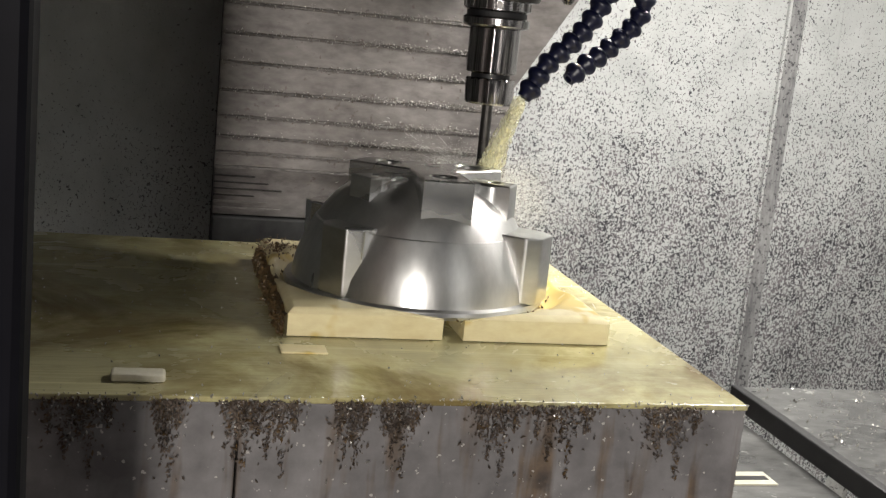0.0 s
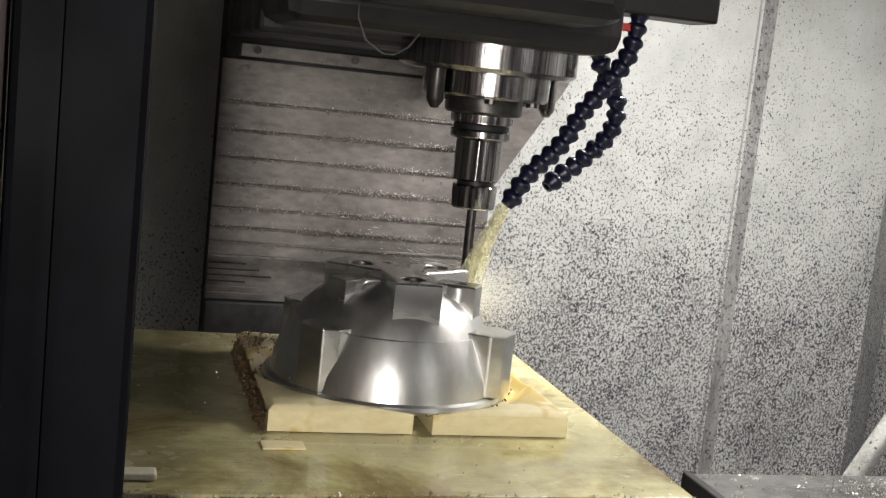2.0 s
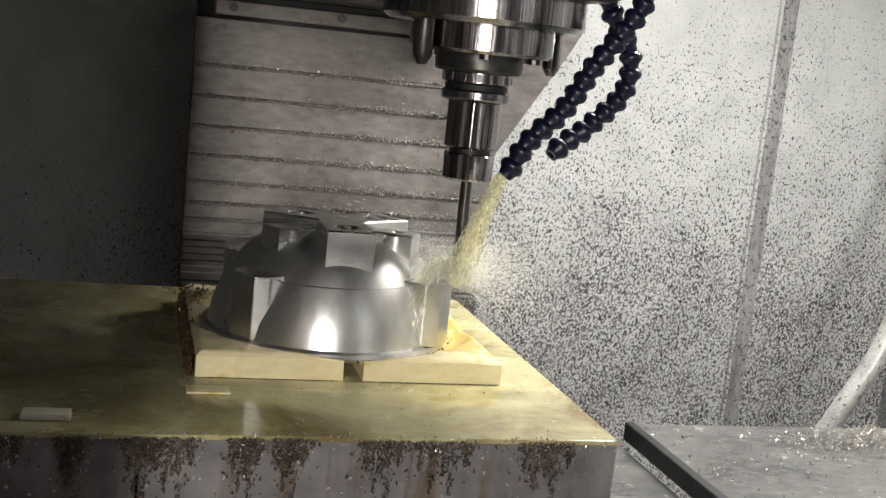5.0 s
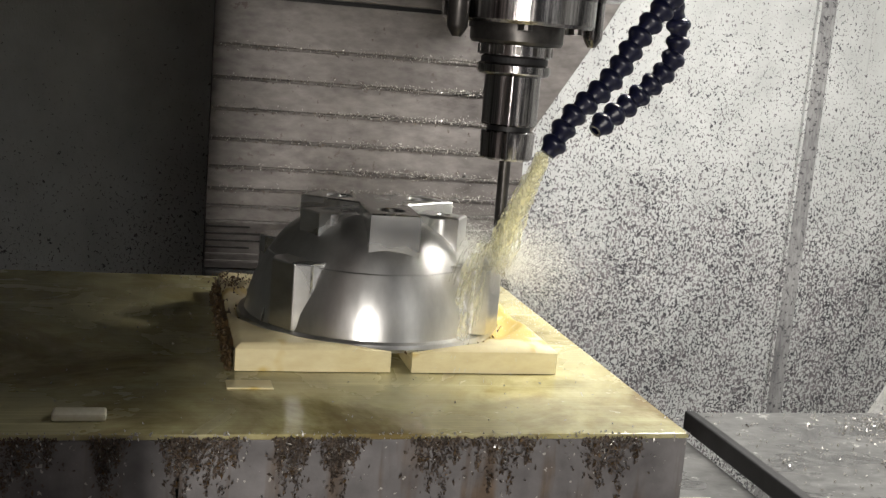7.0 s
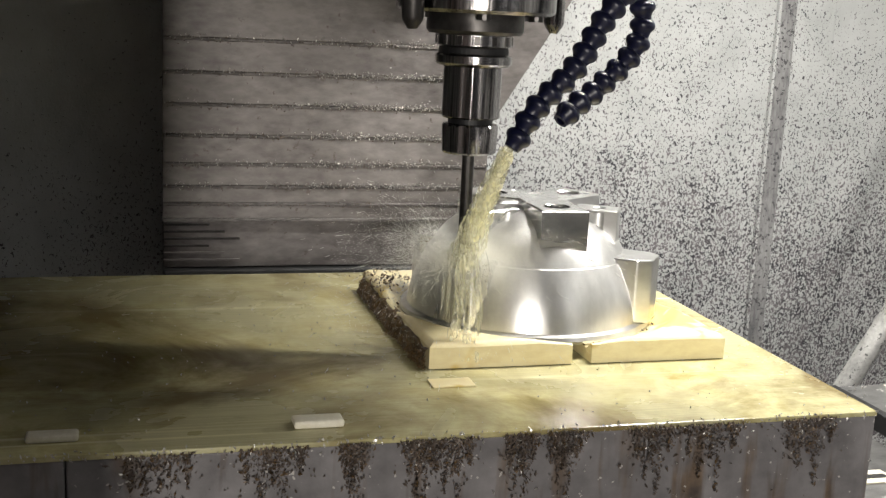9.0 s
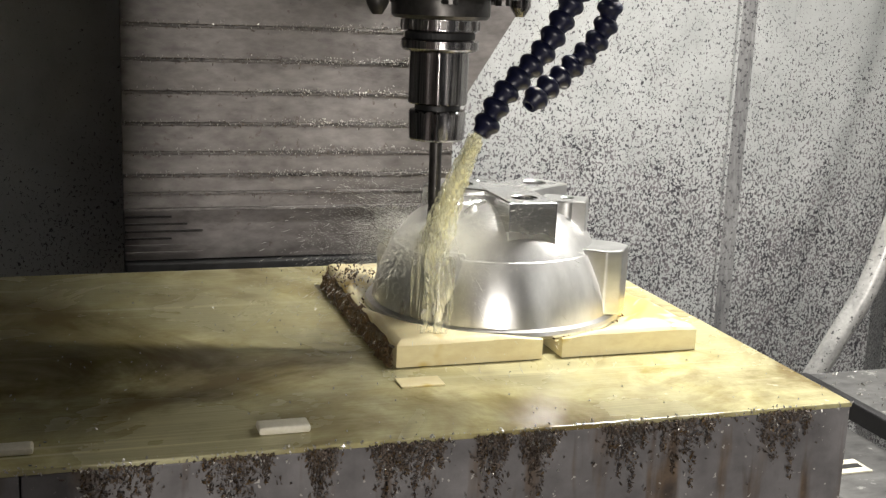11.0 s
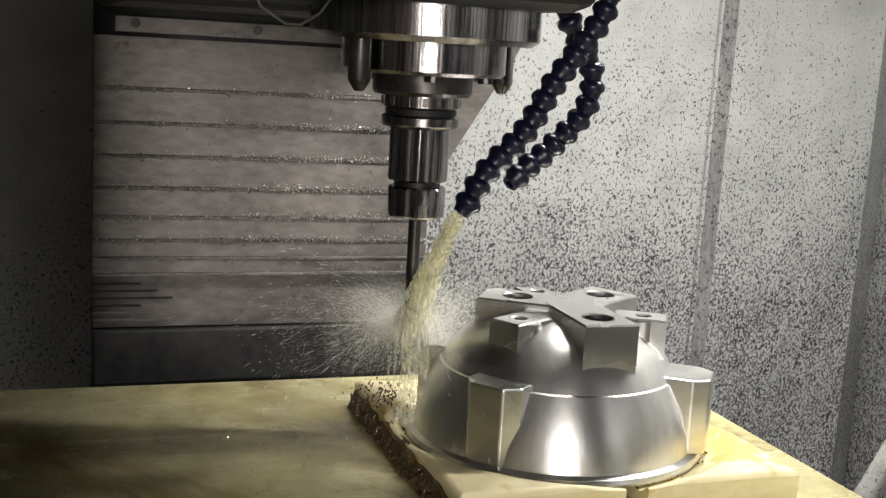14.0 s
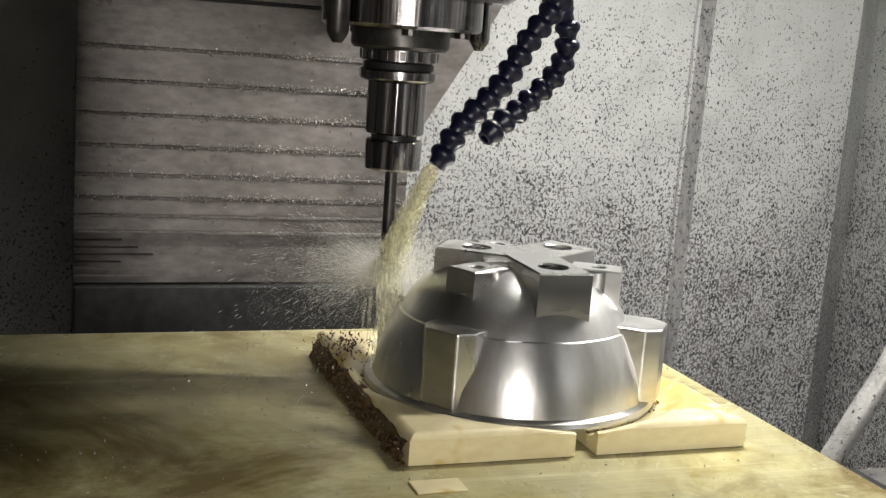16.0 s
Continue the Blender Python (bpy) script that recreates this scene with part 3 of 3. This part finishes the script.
def board_half(x0, x1):
    """Board with a round milled recess whose rim leaves raised corners."""
    bm = bmesh.new()
    n = 46
    top, bot = {}, {}
    for i in range(n + 1):
        for j in range(2 * n + 1):
            x = x0 + (x1 - x0) * (0.5 - 0.5 * math.cos(math.pi * i / n))
            y = -H * math.cos(math.pi * j / (2 * n))
            r = math.hypot(x, y)
            k = min(1, max(0, (r - 0.129) / 0.022))
            k = k * k * (3 - 2 * k)
            edge = min(H - abs(x), H - abs(y), abs(x) - 0.0095 + 0.004)
            lip = 0.0048 * (1 - min(1, edge / 0.007)) ** 2
            z = 0.0125 + k * 0.0125 - lip + 0.0011 * noise.noise(Vector((x * 32, y * 32, 3)))
            top[i, j] = bm.verts.new((x, y, z))
            bot[i, j] = bm.verts.new((x, y, 0.0005)) if i in (0, n) or j in (0, 2 * n) else None
    for i in range(n):
        for j in range(2 * n):
            bm.faces.new((top[i, j], top[i + 1, j], top[i + 1, j + 1], top[i, j + 1]))
    loop = [(i, 0) for i in range(n)] + [(n, j) for j in range(2 * n)] + [(i, 2 * n) for i in range(n, 0, -1)] + [(0, j) for j in range(2 * n, 0, -1)]
    for a, b in zip(loop, loop[1:] + loop[:1]):
        bm.faces.new((top[a], top[b], bot[b], bot[a]))
    bm.faces.new([bot[a] for a in loop])
    return bm


part("board_half", board_half(-H, -0.0095), RESIN, board)
part("board_half", board_half(0.0095, H), RESIN, board)
# Dark brown here paints the shade inside the notch.
part("bridge", box(-0.0094, 0.0094, -H + 0.08, H, 0.0005, 0.0115), WET_SWARF, board)


def round_board(r):
    """Swarf caked against the board's side and in the gutter round the workpiece; partly painted shade."""
    pick = r.random()
    if pick < 0.82:
        return -H - 0.003 - abs(r.gauss(0, 0.0025)), r.uniform(-H, H * 0.95), abs(r.gauss(0, 0.007))
    if pick < 0.92:
        return -H + 0.012 + r.gauss(0, 0.012), 0.085 + r.gauss(0, 0.022), 0.024 + abs(r.gauss(0, 0.005))
    a, d = r.uniform(0, 6.28), r.gauss(0.1305, 0.0016)
    return -0.006 + d * math.cos(a), d * math.sin(a), 0.0150


def caked_side():
    """A lumpy crust on the board's side: caked swarf, with that side's shade in its brown."""
    bm, n, rows = bmesh.new(), 90, []
    for i in range(n + 1):
        y = -H + 0.004 + (2 * H - 0.012) * i / n
        h = 0.019 + 0.006 * noise.noise(Vector((y * 45, 2, 0)))
        rows.append([bm.verts.new((-H - 0.0004 - d * (1 + 0.6 * noise.noise(Vector((y * 70, 9 * z, 5)))), y + 0.001 * noise.noise(Vector((y * 90, z, 8))), z * h)) for d, z in ((0.0075, 0.02), (0.0062, 0.3), (0.0040, 0.6), (0.0022, 0.85), (-0.004, 1.0))])
    for a, b in zip(rows, rows[1:]):
        for k in range(4):
            bm.faces.new((a[k], a[k + 1], b[k + 1], b[k]))
    return bm


part("shaded_swarf_crust", caked_side(), WET_SWARF, board, "brown crust of wet swarf with the side's shade painted in", True)
tagged(part("swarf_and_shade", flakes(random.Random(21), 1500, round_board, 0.0016), WET_SWARF, board, "brown wet swarf caked on the board, partly standing in for shade"), kind="stuff")

work = empty("aluminium_housing", "half-machined shiny aluminium dome with square bosses", "workpiece")
prof = [(0, 0.013), (0.127, 0.013), (0.128, 0.016), (0.1265, 0.0195), (0.1205, 0.021), (0.1195, 0.025), (0.1180, 0.036), (0.1135, 0.051), (0.1070, 0.066), (0.1016, 0.0765), (0.1010, 0.0776),
        (0.0988, 0.0784), (0.0930, 0.0890), (0.0840, 0.1000), (0.0710, 0.1105), (0.0520, 0.1190), (0.0270, 0.1243), (0, 0.1258)]
part("dome", lathe(prof, 96, Matrix.Translation((-0.006, 0, 0))), DOME, work, smooth=True)


def drilled_block(r0, r1, half, z0, top, hole, depth=0.022, ch=0.0014):
    """Block from r0 to r1 with chamfered top edges and a bore of real depth."""
    hx, hr = hole
    corners = [math.atan2(b, a - hx) for a in (r0, r1) for b in (-half, half)]
    angles = sorted({round(a % (2 * math.pi), 5) for a in corners + [2 * math.pi * k / 40 for k in range(40)]})

    def outline(inset, z):
        ring = []
        for a in angles:
            c, d = math.cos(a), math.sin(a)
            reach = []
            if c > 1e-6:
                reach.append((r1 - inset - hx) / c)
            if c < -1e-6:
                reach.append((r0 + inset - hx) / c)
            if abs(d) > 1e-6:
                reach.append((half - inset) / abs(d))
            k = min(reach)
            ring.append(bm.verts.new((hx + k * c, k * d, z)))
        return ring

    def circle(r, z):
        return [bm.verts.new((hx + r * math.cos(a), r * math.sin(a), z)) for a in angles]

    bm = bmesh.new()
    loops = [outline(0, z0), outline(0, top - ch), outline(ch, top), circle(hr + 0.0012, top), circle(hr, top - 0.0012), circle(hr, top - depth)]
    for a, b in zip(loops, loops[1:]):
        for k in range(len(angles)):
            j = (k + 1) % len(angles)
            bm.faces.new((a[k], a[j], b[j], b[k]))
    bm.faces.new(loops[0]), bm.faces.new(loops[-1])
    return bm


def boss(name, r0, r1, half, top, angle, hole):
    m = Matrix.Rotation(radians(angle), 4, "Z")
    bm = drilled_block(r0, r1, half, 0.06, top, hole)
    bmesh.ops.transform(bm, matrix=m, verts=bm.verts)
    ob = part(name, bm, ALUMINIUM, work)
    c = m @ Vector((hole[0], 0, 0))
    # Dark cup inside the hole: the bore's shade put into colour.
    part("bore", lathe([(0, top - 0.012), (hole[1] - 0.0003, top - 0.012), (hole[1] - 0.0003, top - 0.004), (hole[1] - 0.0009, top - 0.004), (hole[1] - 0.0009, top - 0.0115), (0, top - 0.0115)], 28, Matrix.Translation(c)), SHEET_DARK, ob, "drilled bore with its shade painted dark")
    if name == "small_boss":
        c = m @ Vector((r1 - 0.0215, 0, 0))
        part("round_seat", lathe([(0.0085, 0.07), (0.0172, 0.07), (0.0172, top - 0.0025), (0.0162, top - 0.0012), (0.0150, top - 0.0014), (0.0145, top - 0.0040), (0.0085, top - 0.0040)], 40, Matrix.Translation(c)), ALUMINIUM, ob, "round milled seat with a bright rim", True)


def lug_body(m):
    """Upright lug: a flat outer face between two broad chamfers that run down to the flange."""
    bm = bmesh.new()
    plan = [(0.060, -0.0250), (0.1135, -0.0250), (0.1262, -0.0150), (0.1262, 0.0150), (0.1135, 0.0250), (0.060, 0.0250)]
    low = [bm.verts.new((x, y, 0.0205)) for x, y in plan]
    high = [bm.verts.new((x, y, 0.0835)) for x, y in plan]
    bm.faces.new(low[::-1]), bm.faces.new(high)
    for i in range(6):
        j = (i + 1) % 6
        bm.faces.new((low[i], low[j], high[j], high[i]))
    bmesh.ops.bevel(bm, geom=bm.edges[:], offset=0.0016, segments=2, profile=0.5, affect="EDGES")
    bmesh.ops.transform(bm, matrix=m, verts=bm.verts)
    return bm


boss("large_boss", 0.0, 0.086, 0.0235, 0.1315, -91, (0.0590, 0.0125))
boss("large_boss", 0.0, 0.075, 0.0240, 0.1311, 146, (0.0440, 0.0125))
boss("large_boss", 0.0, 0.077, 0.0240, 0.1307, 32, (0.0520, 0.0125))
for i, a in enumerate((-152, -30, 90)):
    boss("small_boss", 0.04, 0.084, 0.0150, 0.1250 + 0.0004 * i, a, (0.064, 0.006))
for a in (217, 323, 143, 37):
    m = Matrix.Rotation(radians(a), 4, "Z")
    part("lug", lug_body(m), ALUMINIUM, work)

off_a = tagged(part("offcut", box(-0.019, 0.019, -0.009, 0.009, 0.0, 0.006, bevel=0.002), OFFCUT), "small pale resin offcut lying on the wet table", "offcut", "offcuts")
off_b = tagged(part("offcut", box(-0.019, 0.017, -0.008, 0.008, 0.0, 0.005, bevel=0.002), OFFCUT), "small pale resin offcut lying on the wet table", "offcut", "offcuts")

off_c = tagged(part("offcut", box(-0.019, 0.019, -0.011, 0.011, 0.0, 0.0018, bevel=0.0008, m=Matrix.Shear("XY", 4, (-0.3, 0))), RESIN), "thin pale resin sliver lying beside the fixture board", "offcut", "offcuts")

# ---- coolant ----
jet = empty("coolant_jet", "yellow coolant jet from the hose to the cutter", "coolant jet")
J0, J1 = Vector((0.0125, -0.0745, 0.233)), Vector((-0.001, -0.006, 0.121))


def streaks(seed, count, spread0, spread1, thick):
    rng, bm = random.Random(seed), bmesh.new()
    d = (J1 - J0).normalized()
    q = d.to_track_quat("Z", "Y")
    for _ in range(count):
        a, s = rng.uniform(0, 6.28), math.sqrt(rng.random())
        t0 = rng.uniform(-0.02, 0.75)
        t1 = t0 + rng.uniform(0.10, 0.30)
        pts = []
        for k in range(5):
            t = t0 + (t1 - t0) * k / 4
            rad = s * (spread0 + (spread1 - spread0) * max(0, t))
            sag = Vector((0, 0.010, -0.004)) * math.sin(math.pi * min(1, max(0, t)))
            pts.append(J0.lerp(J1, t) + sag + q @ Vector((rad * math.cos(a), rad * math.sin(a), 0)))
        w = thick * rng.uniform(0.5, 1.4)
        rings = []
        for k, p in enumerate(pts):
            r = w * (0.15, 0.9, 1, 0.9, 0.15)[k]
            rings.append([bm.verts.new(p + q @ Vector((r * math.cos(1.2566 * i), r * math.sin(1.2566 * i), 0))) for i in range(5)])
        for x, y in zip(rings, rings[1:]):
            for i in range(5):
                bm.faces.new((x[i], x[(i + 1) % 5], y[(i + 1) % 5], y[i]))
    return bm


def stream_core(seed, scale):
    bm, rings, q = bmesh.new(), [], (J1 - J0).normalized().to_track_quat("Z", "Y")
    for i in range(61):
        t = i / 60
        p = J0.lerp(J1, t) + Vector((0, 0.010, -0.004)) * math.sin(math.pi * t)
        ring = []
        for k in range(20):
            a = 6.2832 * k / 20
            r = (0.0052 + 0.0062 * t) * (1 + 0.30 * noise.noise(Vector((1.6 * math.cos(a), 1.6 * math.sin(a), 6 * t + seed))) + 0.22 * noise.noise(Vector((3.5 * math.cos(a), 3.5 * math.sin(a), 22 * t + seed))))
            ring.append(bm.verts.new(p + q @ Vector((scale * r * math.cos(a), scale * r * math.sin(a), 0))))
        rings.append(ring)
    for a, b in zip(rings, rings[1:]):
        for k in range(20):
            bm.faces.new((a[k], a[(k + 1) % 20], b[(k + 1) % 20], b[k]))
    return bm


part("stream_core", stream_core(0.0, 0.8), CORE, jet, "frothy yellow core", True)
part("stream_veil", stream_core(9.0, 1.3), VEIL, jet, "thin torn veil of coolant", True)
jet_parts = [tagged(part("stream", streaks(11 + i, 16, 0.0060, 0.0150, 0.0013), JET, jet), kind="stuff") for i in range(3)]


def spray(seed, count, reach, size, stretch):
    """Fine droplets thrown from the cutter's tip, thickest round it; stretch lengthens them along their flight."""
    rng = np.random.default_rng(seed)
    a = rng.uniform(0, 2 * np.pi, count)
    d = 0.006 + reach * rng.random(count) ** 1.9
    up = rng.normal(0.25, 0.45, count)
    way_out = np.stack([np.cos(a), np.sin(a), up], 1)
    way_out /= np.linalg.norm(way_out, axis=1)[:, None]
    p = way_out * d[:, None] + np.array([0, 0, TIP + 0.004])
    p[:, 2] -= 2.2 * d * d
    fall = way_out - np.stack([0 * d, 0 * d, 4.4 * d], 1)
    fall /= np.linalg.norm(fall, axis=1)[:, None]
    side = np.cross(fall, rng.normal(size=(count, 3)))
    side /= np.linalg.norm(side, axis=1)[:, None]
    other = np.cross(fall, side)
    s = (size * rng.uniform(0.4, 1.5, count))[:, None]
    long = s * rng.uniform(0.6, stretch, count)[:, None]
    verts = np.stack([p + side * s * 0.45, p + other * s * 0.45, p - side * s * 0.45, p - other * s * 0.45, p + fall * long, p - fall * long], 1).reshape(-1, 3)
    one = np.array([[0, 1, 4], [1, 2, 4], [2, 3, 4], [3, 0, 4], [1, 0, 5], [2, 1, 5], [3, 2, 5], [0, 3, 5]])
    faces = (one[None] + 6 * np.arange(count)[:, None, None]).reshape(-1, 3)
    me = bpy.data.meshes.new("spray")
    me.from_pydata(verts.tolist(), [], faces.tolist())
    me.materials.append(MIST)
    ob = new("spray", me)
    ob.parent = splash
    return tagged(ob, kind="stuff")


def fountain(u):
    """Coolant bounced off the cutter: out, up a little and down; u from 0 to 1."""
    return 0.004 + 0.060 * u ** 0.75, TIP + 0.006 + 0.105 * u * (1 - u) * (1.3 - u) - 0.080 * u ** 2.4


def curtain():
    """A torn sheet along the fountain's curve."""
    bm, rows = bmesh.new(), []
    for i in range(41):
        u = i / 40
        x, z = fountain(u)
        rows.append([bm.verts.new((x + 0.005 * noise.noise(Vector((u * 6, k * 0.5, 2))), (k - 6) / 6 * (0.005 + 0.009 * u) + 0.003 * noise.noise(Vector((u * 9, k * 0.4, 7))), z + 0.006 * noise.noise(Vector((u * 7, k * 0.6, 4))))) for k in range(13)])
    for a, b in zip(rows, rows[1:]):
        for k in range(12):
            bm.faces.new((a[k], a[k + 1], b[k + 1], b[k]))
    return bm


def runoff(seed, count):
    """Strings of coolant along the same curve."""
    rng, bm = random.Random(seed), bmesh.new()
    for _ in range(count):
        t0 = rng.uniform(0.0, 0.8)
        t1 = min(1.0, t0 + rng.uniform(0.10, 0.25))
        off, lift = rng.gauss(0, 0.5), rng.gauss(0, 0.004)
        rings, w = [], 0.0009 * rng.uniform(0.5, 1.5)
        for k in range(5):
            t = t0 + (t1 - t0) * k / 4
            x, z = fountain(t)
            p = Vector((x + lift, off * (0.006 + 0.018 * t), z + lift))
            r = w * (0.15, 0.9, 1, 0.9, 0.15)[k]
            rings.append([bm.verts.new(p + Vector((r * math.cos(1.2566 * i), r * math.sin(1.2566 * i), 0))) for i in range(5)])
        for x, y in zip(rings, rings[1:]):
            for i in range(5):
                bm.faces.new((x[i], x[(i + 1) % 5], y[(i + 1) % 5], y[i]))
    return bm


fan = part("curtain", curtain(), VEIL, jet, "yellow sheet of coolant bounced off the cutter", True)
tagged(part("runoff", runoff(77, 55), JET, fan, "strings of falling coolant"), kind="stuff")
splash = empty("coolant_splash", "fine coolant droplets thrown off the cutter", "coolant splash")
splash_parts = [spray(31, 95000, 0.072, 0.00030, 1.8), spray(32, 45000, 0.12, 0.00028, 2.2), spray(33, 1800, 0.17, 0.00045, 10.0)]


# ---- what moves ----
def table_at(t_rows, base):
    return [(t, pose(base[0] + x, base[1] + y, base[2])) for t, x, y in t_rows]


def motions():
    for ob in (table, way):
        walk(ob, table_at(TABLE, (0, 0, 0)))
    for ob in (board, work):
        walk(ob, table_at(TABLE, (CX, CY, 0)))
    walk(conduit, [(t, pose(0.03, 0.40 + y, 0)) for t, x, y in TABLE])
    walk(off_a, table_at(TABLE, (-0.1405, -0.095, 0)))
    walk(off_c, table_at(TABLE, (-0.012, -0.014, 0)))
    walk(off_b, table_at(TABLE, (-0.3297, -0.0976, 0)))
    for ob in (head, hose_a, hose_b, jet, splash, upper):
        walk(ob, [(t, pose(0, 0, z)) for t, z in HEAD])
    walk(end_mill, [(0.2 * k, pose(0, 0, 0, 0, 0, -80 * k)) for k in range(81)])
    walk(fan, [(t, pose(0, 0, 0, 0, 0, a)) for t, a in ((0, 60), (3.2, 60), (4.2, 130), (4.8, 190), (5.3, 225), (7.2, 225), (8.0, 258), (16, 258))])
    d = (J1 - J0).normalized()
    for i, ob in enumerate(jet_parts):
        rows = []
        for k in range(81):
            s = 0.012 * math.sin(1.9 * k + 2.1 * i)
            rows.append((0.2 * k, Matrix.Translation(d * s)))
        walk(ob, rows)
    for i, ob in enumerate(splash_parts):
        rows = []
        for k in range(81):
            rows.append((0.2 * k, pose(0, 0, 0.004 * math.sin(2.3 * k + i), 0, 0, 20 * math.sin(1.7 * k + 1.3 * i))))
        walk(ob, rows)


motions()
